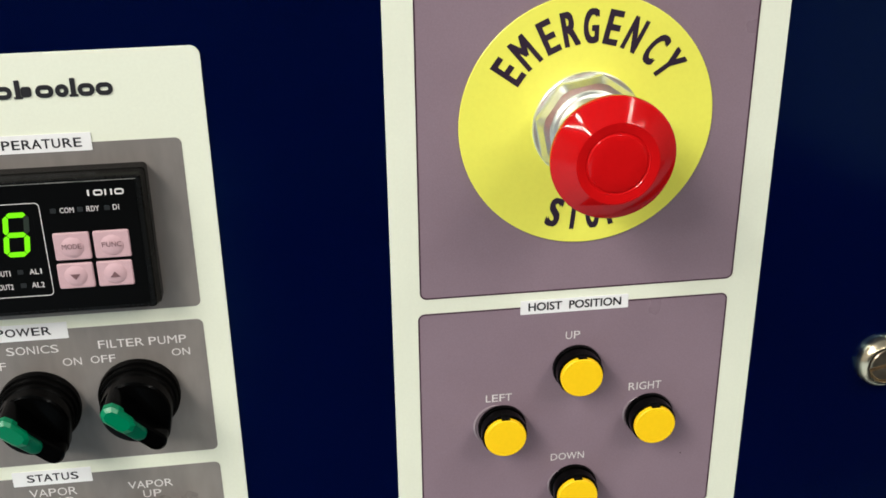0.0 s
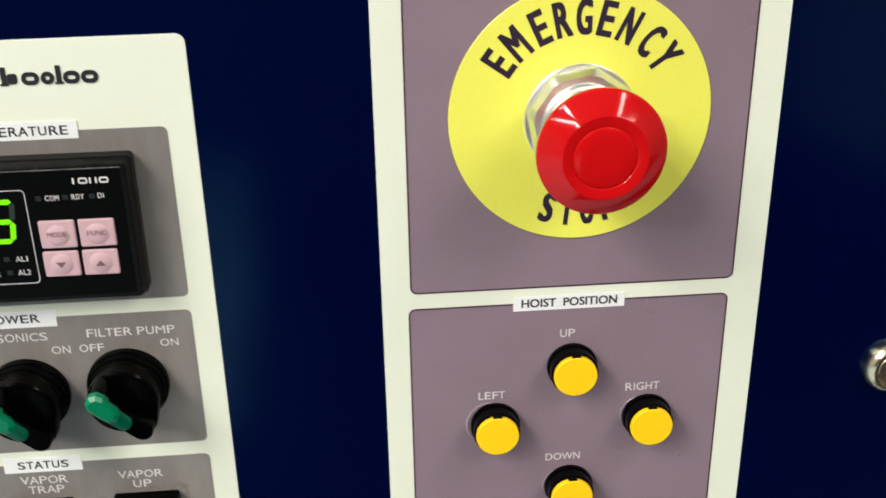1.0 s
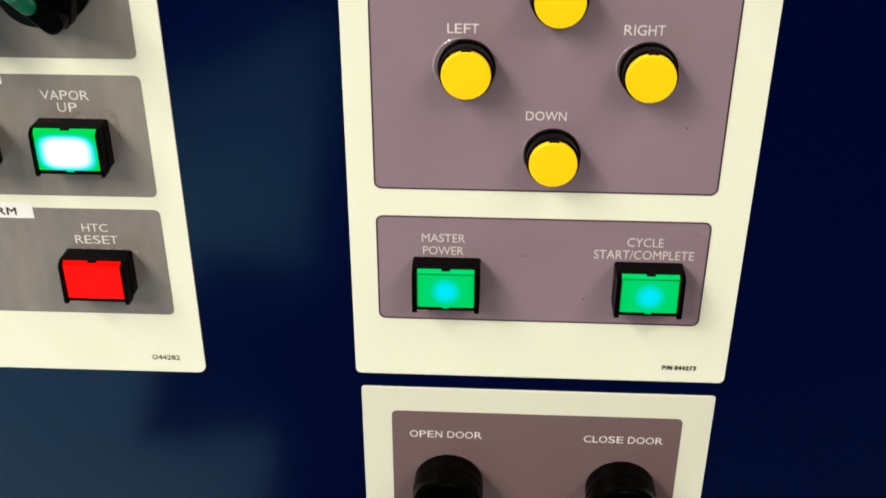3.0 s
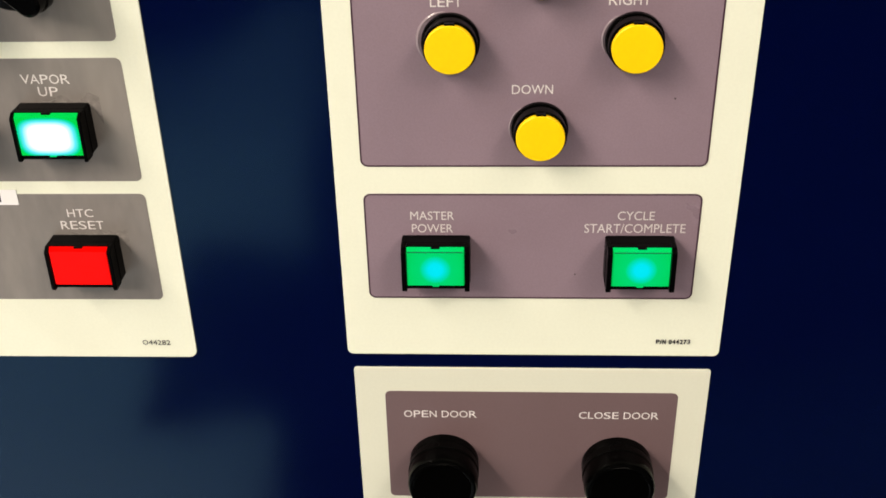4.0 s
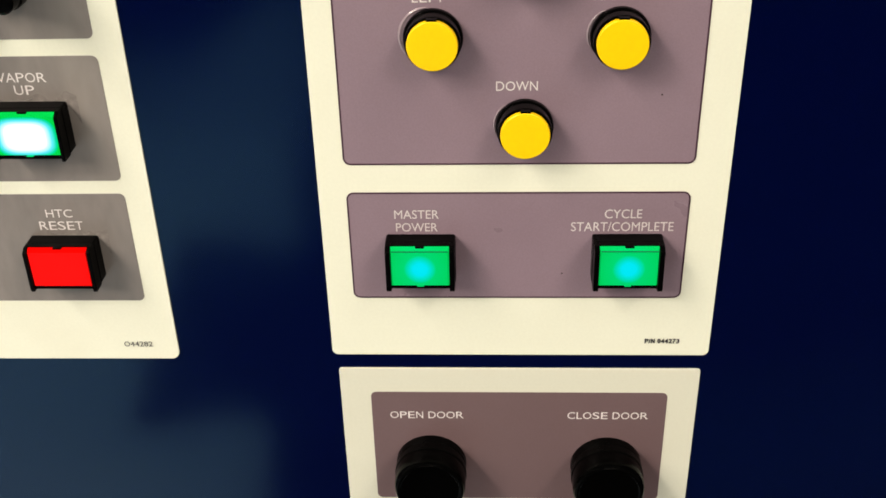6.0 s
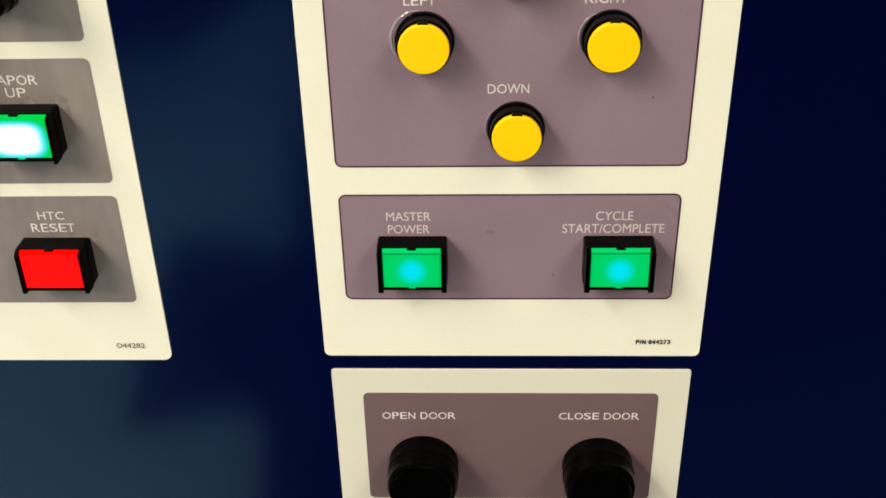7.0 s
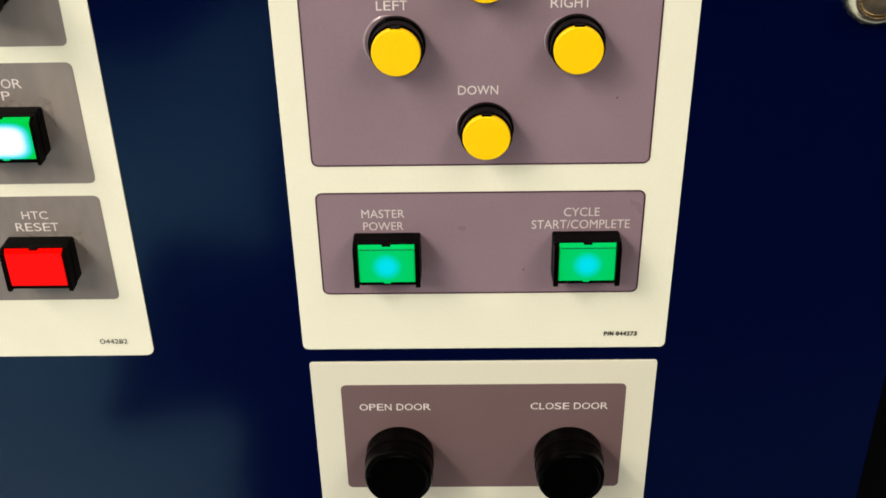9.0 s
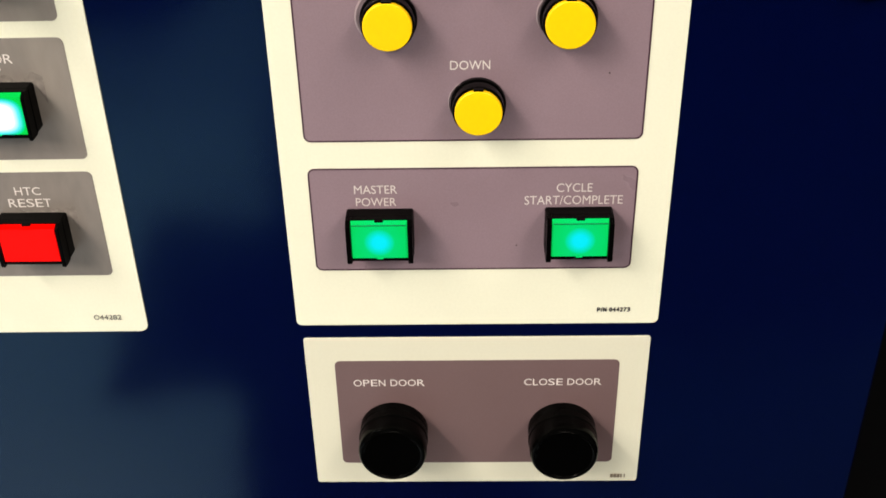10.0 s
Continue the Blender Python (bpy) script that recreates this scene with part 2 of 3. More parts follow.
def lathe(profile, seg=64, bm=None, centre=(0, 0), close=True):
    """Turns (radius, y) points about the y axis."""
    bm = bm or bmesh.new()
    rings = []
    for r, y in profile:
        rings.append([bm.verts.new((centre[0] + r * math.cos(2 * math.pi * i / seg), y, centre[1] + r * math.sin(2 * math.pi * i / seg))) for i in range(seg)])
    for a, b in zip(rings, rings[1:]):
        for i in range(seg):
            bm.faces.new((a[i], a[(i + 1) % seg], b[(i + 1) % seg], b[i]))
    if close:
        bm.faces.new(rings[-1])
    return bm


def glyphs(text):
    """A flat mesh of a word in the built-in font, as vertices (x, z) and faces."""
    cu = bpy.data.curves.new("word", "FONT")
    cu.body, cu.resolution_u = text, 4
    ob = new("word", cu)
    dg = bpy.context.evaluated_depsgraph_get()
    me = bpy.data.meshes.new_from_object(ob.evaluated_get(dg))
    vs = [(v.co.x, v.co.y) for v in me.vertices]
    fs = [tuple(f.vertices) for f in me.polygons]
    bpy.data.objects.remove(ob)
    bpy.data.curves.remove(cu)
    bpy.data.meshes.remove(me)
    return vs, fs


def word(text, x0, z0, x1, z1, y, weight=0.0):
    """The word fitted into a box on the panel, at depth y; weight thickens its strokes, in mm."""
    bm = bmesh.new()
    vs, fs = glyphs(text)
    ax, bx = min(v[0] for v in vs), max(v[0] for v in vs)
    az, bz = min(v[1] for v in vs), max(v[1] for v in vs)
    for layer, (du, dv) in enumerate(((0, 0), (-1, 0.6), (1, 0.6), (-1, -0.6), (1, -0.6)) if weight else ((0, 0),)):
        made = [bm.verts.new((x0 + (x1 - x0) * (x - ax) / (bx - ax) + du * weight, y - 0.006 * layer,
                              z0 + (z1 - z0) * (z - az) / (bz - az) + dv * weight)) for x, z in vs]
        for f in fs:
            try:
                bm.faces.new([made[i] for i in f])
            except ValueError:
                pass
    return bm


# ink start, ink end and advance of a plain grotesque's capitals, in thousandths of the size
PLAIN = {"A": (0, 667, 667), "B": (73, 630, 667), "C": (50, 678, 722), "D": (77, 672, 722), "E": (79, 622, 667), "F": (82, 574, 611),
         "G": (53, 715, 778), "H": (80, 643, 722), "I": (93, 191, 278), "L": (73, 523, 556), "M": (74, 757, 833), "N": (76, 640, 722),
         "O": (48, 735, 778), "P": (77, 626, 667), "R": (79, 710, 722), "S": (45, 616, 667), "T": (21, 590, 611), "U": (79, 641, 722),
         "V": (5, 662, 667), "Y": (3, 660, 667), "W": (9, 935, 944), "1": (170, 340, 556), "/": (0, 278, 278), " ": (0, 0, 278)}
DIGIT = (35, 510, 556)


def plain_word(text, x0, z0, x1, z1, y, weight=0.0):
    """The word in a box, each letter set to the widths of a plain grotesque."""
    spans, at = [], 0
    for ch in text:
        a, b, adv = PLAIN.get(ch, DIGIT)
        spans.append((at + a, at + b))
        at += adv
    lo, hi = spans[0][0], spans[-1][1]
    bm = bmesh.new()
    for ch, (a, b) in zip(text, spans):
        if ch == " ":
            continue
        one = word(ch, x0 + (x1 - x0) * (a - lo) / (hi - lo) + weight, z0 + weight * 0.6,
                   x0 + (x1 - x0) * (b - lo) / (hi - lo) - weight, z1 - weight * 0.6, y, weight)
        me = bpy.data.meshes.new("letter")
        one.to_mesh(me)
        one.free()
        bm.from_mesh(me)
        bpy.data.meshes.remove(me)
    return bm


def arc_word(text, cx, cz, radius, height, angles, y, widths, below=False, weight=0.4):
    """Heavy condensed letters round a centre, one angle a letter, in degrees; below: letters stand upright under the centre."""
    bm = bmesh.new()
    for ch, angle in zip(text, angles):
        a = radians(angle)
        vs, fs = glyphs(ch)
        ax, bx = min(v[0] for v in vs), max(v[0] for v in vs)
        az, bz = min(v[1] for v in vs), max(v[1] for v in vs)
        w = widths.get(ch, widths[""])
        for layer, (du, dv) in enumerate(((0, 0), (-1, 0), (1, 0), (-1, 0.8), (1, 0.8), (-1, -0.8), (1, -0.8))):
            made = []
            for x, z in vs:
                u = ((x - ax) / (bx - ax) - 0.5) * (w - 2 * weight) + du * weight
                v = (z - az) / (bz - az) * (height - 1.6 * weight) + 0.8 * weight + dv * weight
                rad = radius - v if below else radius + v
                side = -1 if below else 1
                made.append(bm.verts.new((cx + rad * math.cos(a) + side * u * math.sin(a), y - 0.01 * layer, cz + rad * math.sin(a) - side * u * math.cos(a))))
            for f in fs:
                try:
                    bm.faces.new([made[i] for i in f])
                except ValueError:
                    pass
    return bm


def box(x0, y0, z0, x1, y1, z1, bevel=0.0, seg=2, bm=None):
    bm = bm or bmesh.new()
    m = Matrix.Translation(((x0 + x1) / 2, (y0 + y1) / 2, (z0 + z1) / 2)) @ Matrix.Diagonal((x1 - x0, y1 - y0, z1 - z0, 1))
    g = bmesh.ops.create_cube(bm, size=1, matrix=m)
    if bevel:
        vs = set(g["verts"])
        es = [e for e in bm.edges if e.verts[0] in vs and e.verts[1] in vs]
        bmesh.ops.bevel(bm, geom=es, offset=bevel, segments=seg, affect="EDGES", profile=0.5)
    return bm


# ---------------------------------------------------------------- the hall
def slab(name, x0, y0, z0, x1, y1, z1, material, label):
    bm = box(x0 * 1000, y0 * 1000, z0 * 1000, x1 * 1000, y1 * 1000, z1 * 1000)
    return tagged(link(name, bm, material, None, 0), label, name.split("_")[0], kind="structure")


slab("floor", -5, -6, -0.1, 4, 1.5, 0, CONCRETE, "grey painted concrete floor of the plant hall")
# added unseen sheets: stand in for the dark shapes mirrored in the blue panel
DARK_SHEET = "added black sheet on the floor that darkens the panel's reflection"
for x0, y0, x1, y1 in ((-0.30, -4.9, 3.9, -2.41), (-0.68, -2.40, 3.9, -1.50), (-0.33, -1.49, 0.34, -0.25)):
    slab("floor_mat", x0, y0, 0.0, x1, y1, 0.012, REFLECT_DARK, DARK_SHEET)
# added paler sheets where the mirrored floor is only dimmed
for x0, y0, x1, y1 in ((0.35, -1.49, 3.9, -0.25), (-0.30, -5.9, 3.9, -4.91)):
    slab("floor_mat", x0, y0, 0.0, x1, y1, 0.012, REFLECT_DIM, "added blue-grey sheet on the floor that dims the panel's reflection")
slab("floor_mat", -2.6, -1.6, 0.0, 0, 0, 0.012, REFLECT_DARK, DARK_SHEET).matrix_basis = pose(-0.98, -4.2, 0, 0, 0, 12)
slab("ceiling", -5, -6, CEILING, 4, 1.5, CEILING + 0.1, CEILING_PAINT, "white painted ceiling with fluorescent fittings")
slab("wall_north", -5, 1.5, 0, 4, 1.6, CEILING, WALL_PAINT, "grey painted wall behind the cabinet")
# unseen wall, made near black so the panel mirrors little behind the camera
slab("wall_south", -5, -6.1, 0, 4, -6, CEILING, DARK_WALL, "unseen wall facing the cabinet, kept dark for the panel's reflection")
slab("wall_west", -5.1, -6, 0, -5, 1.5, CEILING, WALL_PAINT, "grey painted side wall of the hall")
slab("wall_east", 4, -6, 0, 4.1, 1.5, CEILING, WALL_PAINT, "grey painted side wall of the hall")

for lx, ly, turn, watts in LIGHTS:
    fit = new("ceiling_light")
    fit.matrix_basis = pose(lx, ly, CEILING, 0, 0, turn)
    tagged(fit, "white enamelled fluorescent ceiling light, switched on", "ceiling light", "ceiling lights")
    part("housing", box(-930, -90, -60, 930, 90, 0, 8), FITTING, fit)
    part("reflector", box(-920, -140, -66, 920, 140, -58, 3), FITTING, fit)
    for side_y in (-0.06, 0.06):
        lamp = bpy.data.lights.new("tube_light", "AREA")
        lamp.shape, lamp.size, lamp.size_y, lamp.energy, lamp.color = "RECTANGLE", 1.75, 0.035, watts / 2, (1.0, 0.862, 0.728)
        ob = new("tube_light", lamp)
        ob.matrix_basis = pose(lx, ly, CEILING - 0.075, 0, 0, turn) @ pose(0, side_y, 0)

# ---------------------------------------------------------------- cabinet
cabinet = tagged(new("control_cabinet"), "navy blue enamelled steel control cabinet standing on the floor", "cabinet")
cabinet.location = (0, 0, 0)
part("front_panel", box(-620, 0.6, 40, 160.2, 22, 1900, 2.2, 3), BLUE, cabinet, "glossy navy blue enamelled front panel")
part("carcass", box(-617, 23, 40, 157, 420, 1898, 2), BLUE, cabinet)
part("plinth", box(-600, 40, 0, 140, 400, 40), BLACK_STEEL, cabinet, "black steel plinth")
housing = tagged(new("machine_housing"), "black steel machine housing beside the cabinet", "machine")
part("side_panel", box(164, 60, 30, 1100, 500, 1900, 2), BLACK_STEEL, housing)
part("plinth", box(180, 80, 0, 1080, 480, 30), BLACK_STEEL, housing)

INK = -0.30     # depth of lettering
FIELD = -0.15   # depth of printed fields
LINE = -0.22

# ---- main plate: emergency stop, hoist position, master power
main = thing("control_plate", 0, 0, "cream plastic control plate with mauve fields on the blue cabinet", "control plate")
main.scale = (1, 1, RISE)
part("sheet", plate(-70.5, 0, 70.45, 316, 2.2, 0.6, 0, 0.15), CREAM, main)
for x0, z0, x1, z1 in ((-60.1, 181.8, 59.4, 308), (-61.0, 79.3, 58.3, 175.8), (-60.8, 25.6, 57.9, 68.8)):
    f = part("field", plate(x0, z0, x1, z1, 2.6, -0.02, FIELD), MAUVE, main, "mauve printed field")
    part("border", frame_line(x0, z0, x1, z1, 2.6, 0.55, FIELD + 0.02, LINE), BORDER, f, "thin dark outline")
strip = part("title_strip", plate(-22.4, 172.7, 19.1, 178.4, 0.3, FIELD, -0.35), STRIP, main, "white title strip")
part("lettering", word("HOIST  POSITION", -19.3, 174.1, 16.2, 177.4, -0.42, 0.11), BLACK_INK, strip, "black words HOIST POSITION")
for s, x0, z0, x1, z1, ink, b in (
        ("UP", -4.6, 160.9, 1.0, 164.2, WHITE_INK, 0.0), ("LEFT", -35.4, 135.7, -25.2, 138.9, WHITE_INK, 0.0),
        ("RIGHT", 21.5, 135.9, 34.7, 139.3, WHITE_INK, 0.0), ("DOWN", -8.9, 106.0, 4.7, 109.2, WHITE_INK, 0.0),
        ("MASTER", -44.4, 58.5, -28.8, 61.9, GREY_INK, 0.0), ("POWER", -44.0, 53.4, -29.3, 56.8, GREY_INK, 0.0),
        ("CYCLE", 28.9, 58.5, 41.8, 62.0, GREY_INK, 0.0), ("START/COMPLETE", 17.4, 53.4, 53.0, 57.0, GREY_INK, 0.0)):
    setter = plain_word if ink is WHITE_INK else word
    part("lettering", setter(s, x0, z0, x1, z1, INK, b), ink, main, "pale printed word " + s)
part("lettering", plain_word("P/N 044273", 46.4, 5.7, 59.2, 7.7, INK, 0.1), BLACK_INK, main, "small black part number")

# ---- door plate
door = thing("control_plate", 0, 0, "ivory plastic plate with a brownish mauve field for door buttons", "control plate")
door.scale = (1, 1, RISE)
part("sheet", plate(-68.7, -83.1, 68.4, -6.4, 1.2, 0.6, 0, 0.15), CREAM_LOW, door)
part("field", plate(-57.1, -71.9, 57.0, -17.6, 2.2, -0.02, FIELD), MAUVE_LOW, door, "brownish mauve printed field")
part("lettering", plain_word("OPEN DOOR", -50.0, -30.3, -21.2, -27.0, INK, 0.0), WHITE_INK, door, "white words OPEN DOOR")
part("lettering", plain_word("CLOSE DOOR", 19.1, -30.3, 50.3, -27.0, INK, 0.0), WHITE_INK, door, "white words CLOSE DOOR")
bm = bmesh.new()
for i, w in enumerate((1.5, 1.5, 1.4, 0.7, 0.6)):
    plate(57.0 + i * 1.45, -80.9, 57.0 + i * 1.45 + w * 0.8, -79.0, 0.1, -0.02, INK, bm=bm, seg=1)
part("marking", bm, FADED_INK, door, "tiny worn black marking")

# ---- process plate: temperature, power, status, alarm
side = thing("control_plate", 0, 0, "cream plastic control plate with grey brushed fields", "control plate")
side.scale = (1, 1, RISE)
LEAN = pose(-0.134, 0, 0.14, 0, -0.17, 0) @ pose(0.134, 0, -0.14)
part("sheet", plate(-268, -2.2, -129.7, 279.4, 3.2, 0.6, 0, 0.15), CREAM, side).matrix_basis = LEAN
for z0, z1 in ((186.0, 248.9), (125.0, 180.7), (73.8, 119.2), (24.4, 68.7)):
    part("field", plate(-258, z0, -138.9, z1, 2.2, -0.02, FIELD), GREY, side, "grey brushed printed field").matrix_basis = LEAN
for s, tx0, tz0, tx1, tz1, x0, z0, x1, z1 in (
        ("TEMPERATURE", -207.4, 247.5, -171.4, 250.7, -211.5, 246.1, -168.2, 252.3),
        ("POWER", -211.0, 178.8, -192.0, 182.0, -215.5, 176.9, -186.3, 183.3),
        ("STATUS", -210.4, 117.1, -191.6, 120.4, -215.6, 115.5, -186.7, 121.9),
        ("ALARM", -208.8, 65.5, -191.1, 68.6, -214.0, 64.3, -185.0, 70.3)):
    st = part("title_strip", plate(x0, z0, x1, z1, 0.3, FIELD, -0.35), STRIP, side, "white title strip")
    part("lettering", plain_word(s, tx0, tz0, tx1, tz1, -0.42, 0.07), BLACK_INK, st, "black word " + s)
for s, x0, z0, x1, z1 in (
        ("SONICS", -208.6, 171.4, -190.6, 174.6), ("FILTER PUMP", -176.7, 171.7, -145.6, 174.9),
        ("OFF", -180.1, 165.9, -171.4, 168.9), ("ON", -151.3, 166.6, -144.8, 169.5), ("ON", -189.9, 165.7, -183.3, 168.8),
        ("OFF", -218.5, 165.7, -209.6, 168.8),
        ("VAPOR", -174.1, 110.2, -157.3, 113.5), ("UP", -168.9, 105.8, -162.1, 109.1),
        ("VAPOR", -210.6, 110.1, -193.0, 113.6), ("TRAP", -208.2, 105.7, -194.9, 109.1),
        ("HTC", -168.2, 59.4, -158.7, 62.6), ("RESET", -171.4, 54.4, -155.7, 57.8)):
    part("lettering", plain_word(s, x0, z0, x1, z1, INK, 0.0), WHITE_INK, side, "white printed word " + s)
part("lettering", plain_word("O44282", -149.7, 3.7, -138.9, 5.9, INK, 0.0), BLACK_INK, side, "small black number")
# wordmark as plain dark blocks and rings
for shape, x0, w in (("T", -206.0, 5.6), ("I", -199.8, 2.8), ("R", -196.4, 5.6), ("T", -190.3, 6.2), ("R", -183.4, 5.6), ("R", -177.2, 4.2),
                     ("I", -172.9, 2.6), ("R", -170.1, 5.3), ("R", -164.4, 5.4)):
    if shape == "R":
        piece = frame_line(x0, 264.5, x0 + w, 268.7, 2.0, 1.45, -0.02, INK)
    else:
        piece = plate(x0 + 0.6, 264.5, x0 + 2.2, 270.6, 0.2, -0.02, INK, seg=2)
        plate(x0, 264.5, x0 + 2.8, 265.2, 0.2, -0.02, INK - 0.01, bm=piece, seg=2)
        if shape == "T":
            plate(x0 + 2.4, 265.0, x0 + w - 0.6, 268.4, 0.9, -0.02, INK - 0.01, bm=piece, seg=3)
    part("wordmark_shape", piece, BLACK_INK, side, "bold black shape of a maker's mark")


# ---------------------------------------------------------------- emergency stop
disc = thing("legend_plate", 0.0, 248.1, "round yellow legend plate lettered in violet black", "legend plate")
part("disc", lathe([(45.4, -0.2), (45.4, -0.55), (45.2, -0.7)], 128), YELLOW_DISC, disc)
part("lettering", arc_word("EMERGENCY", -0.1, -0.3, 28.5, 12.0, (144.6, 130.4, 114.8, 101.9, 89.6, 76.7, 63.2, 47.9, 35.4), -0.8,
                           {"": 5.2, "M": 6.6, "N": 5.6, "G": 5.4, "Y": 6.2, "R": 5.5}, weight=0.4), PURPLE_INK, disc, "violet black word EMERGENCY")
part("lettering", arc_word("STOP", -0.2, -0.5, 39.7, 11.2, (-107.8, -95.9, -84.1, -72.2), -0.8, {"": 5.0}, below=True, weight=0.45), PURPLE_INK, disc, "violet black word STOP")

stop = thing("emergency_stop_button", -0.2, 247.4, "red mushroom emergency stop button with zinc collar on the yellow plate", "push button", y=-0.7)
part("washer", lathe([(19.4, 0), (19.4, -1.2), (19.0, -1.6), (10, -1.6)], 96), CHROME, stop, "plated washer")
# eight-sided nut with a chamfered crown
bm = bmesh.new()
rings = []
N = 96
for r_flat, r_max, y in ((17.7, 19.0, -1.6), (17.7, 19.0, -4.2), (16.3, 16.9, -7.0), (14.2, 14.2, -7.4)):
    ring = []
    for i in range(N):
        a = 2 * math.pi * i / N
        k = (a + 0.2) % (math.pi / 4) - math.pi / 8
        r = min(r_flat / math.cos(k), r_max)
        ring.append((r * math.cos(a), y, r * math.sin(a)))
    rings.append(ring)
loft(rings, bm=bm)
part("nut", bm, CHROME, stop, "zinc plated nut", smooth=20)
part("collar", lathe([(14.6, -7.2), (14.6, -9.0), (14.0, -9.6), (13.0, -10.0), (13.0, -24), (10, -24)], 96), CHROME, stop, "bright plated collar")
part("mushroom_head", lathe([(9, -23), (14.5, -24.5), (18.2, -28.0), (20.3, -32.0), (20.8, -34.2), (20.8, -35.2), (20.5, -35.8), (20.0, -36.2),
                             (14.0, -40.6), (13.6, -40.8), (13.1, -40.75), (10.6, -40.3), (10.3, -40.0), (9.9, -40.05), (9.6, -40.4), (9.1, -40.6), (5, -40.7), (0.3, -40.7)], 128), RED, stop, "glossy red mushroom head", smooth=22)


# ---------------------------------------------------------------- yellow hoist buttons
def hoist_button(x, z):
    t = thing("push_button", x, z, "round yellow push button in a black collar", "push button", "hoist buttons")
    part("collar", lathe([(9.6, -0.15), (9.6, -1.6), (9.3, -2.1), (9.0, -2.2), (8.95, -6.6), (8.7, -7.1), (7.5, -7.2)], 64), BLACK_GLOSS, t, "black plastic collar")
    part("cap", lathe([(8.1, -6.4), (8.15, -8.6), (8.1, -8.9), (7.85, -9.15), (4, -9.25), (0.2, -9.25)], 64), YELLOW_CAP, t, "yellow plastic cap")
    part("notch", plate(-1.7, 8.02, 1.7, 8.7, 0.2, -6, -8.9, 0.1, seg=2), BLACK_GLOSS, t, "small black notch")
    return t


first = hoist_button(0.2, 149.6)
for x, z in ((-29.0, 125.2), (30.4, 125.2), (0.6, 94.3)):
    copy_thing(first, pose(x * MM, 0, Z0 + z * MM))

# clear film edges round three of the collars
def film_arc(x, z, start, span, width):
    t = thing("film_residue", x, z, "thin clear film remnant round a button collar", "film", "film remnants")
    bm = bmesh.new()
    rows = []
    for i in range(41):
        a = radians(start + span * i / 40)
        w = width * math.sin(math.pi * i / 40) ** 0.6 + 0.03
        rows.append([bm.verts.new((r * math.cos(a), y, r * math.sin(a))) for r, y in ((9.5, -0.2), (9.5 + w * 0.55, -0.5), (9.5 + w, -0.17))])
    for a, b in zip(rows, rows[1:]):
        for k in range(2):
            bm.faces.new((a[k], b[k], b[k + 1], a[k + 1]))
    part("film", bm, FILM, t)


film_arc(-29.4, 125.3, 95, 140, 1.5)
film_arc(30.2, 125.2, 120, 90, 1.1)
film_arc(0.4, 94.2, 130, 80, 0.8)


# ---------------------------------------------------------------- square illuminated buttons
def lens_mesh(w):
    """A lens with a sloping upper edge that meets the hood."""
    h = w / 2
    back = [(-h, -5.5, -6.9), (h, -5.5, -6.9), (h, -5.5, 8.1), (-h, -5.5, 8.1)]
    lip = [(-h, -9.4, -6.9), (h, -9.4, -6.9), (h, -8.1, 8.1), (-h, -8.1, 8.1)]
    face = [(-h + 0.35, -10.2, -6.5), (h - 0.35, -10.2, -6.5), (h - 0.35, -10.1, 7.1), (-h + 0.35, -10.1, 7.1)]
    return loft([back, lip, face])


def lamp_button(x, z, lens, label, lens_label, w=20.4):
    t = thing("illuminated_push_button", x, z, label, "push button", "illuminated buttons")
    part("housing", plate(-12.3, -8.5, 12.3, 8.5, 0.9, -0.15, -5.6, 0.25), BLACK_PLASTIC, t, "black plastic housing")
    g = w / 2 + 0.1
    for s in (-1, 1):
        side_bm = bmesh.new()
        ring = [(-8.9, -5.4), (-8.9, -10.4), (-8.2, -10.7), (6.9, -10.4), (8.4, -8.2), (8.4, -5.4)]
        rings = [[(s * u, y, v) for v, y in ring] for u in (g, 11.9)]
        rings.append([(s * 12.1, y * 0.985 - 0.05, v * 0.98) for v, y in ring])
        part("side_guard", loft(rings, bm=side_bm), BLACK_PLASTIC, t)
    part("hood", box(-g, -7.9, 7.4, g, -5.4, 8.45, 0.2), BLACK_PLASTIC, t)
    part("bottom_guard", box(-g, -9.2, -8.5, g, -5.4, -7.1, 0.2), BLACK_PLASTIC, t)
    ln = part("lens", lens_mesh(w), lens, t, lens_label, smooth=0)
    if lens is LENS_GREEN:
        part("seam", box(-w / 2 + 0.4, -10.22, 7.0, w / 2 - 0.4, -9.9, 7.22), GREEN_DARK, ln, "dark seam under the sloping edge")
    if lens is not LENS_RED:
        part("lip", box(-1.2, -9.9, -7.3, 1.2, -8.6, -6.95, 0.12), lens, ln)
    part("finger_notch", plate(-1.6, 7.75, 1.6, 8.4, 0.3, -6, -9.0, 0.2, seg=3), BLACK_PLASTIC, t, "small black finger notch")
    return t


lamp_button(-35.4, 44.1, LENS_GREEN, "square green lit push button in a black guard", "green lens with a bluish lamp behind")
lamp_button(37.2, 44.1, LENS_GREEN, "square green lit push button in a black guard", "green lens with a bluish lamp behind")
lamp_button(-164.4, 95.6, LENS_BRIGHT, "square green indicator shining white in its middle", "green lens shining white", 21.6)
lamp_button(-204.4, 95.4, LENS_BRIGHT, "square green indicator shining white in its middle", "green lens shining white", 21.6)
lamp_button(-163.3, 43.9, LENS_RED, "square red lit push button in a black guard", "red lit lens", 21.2)


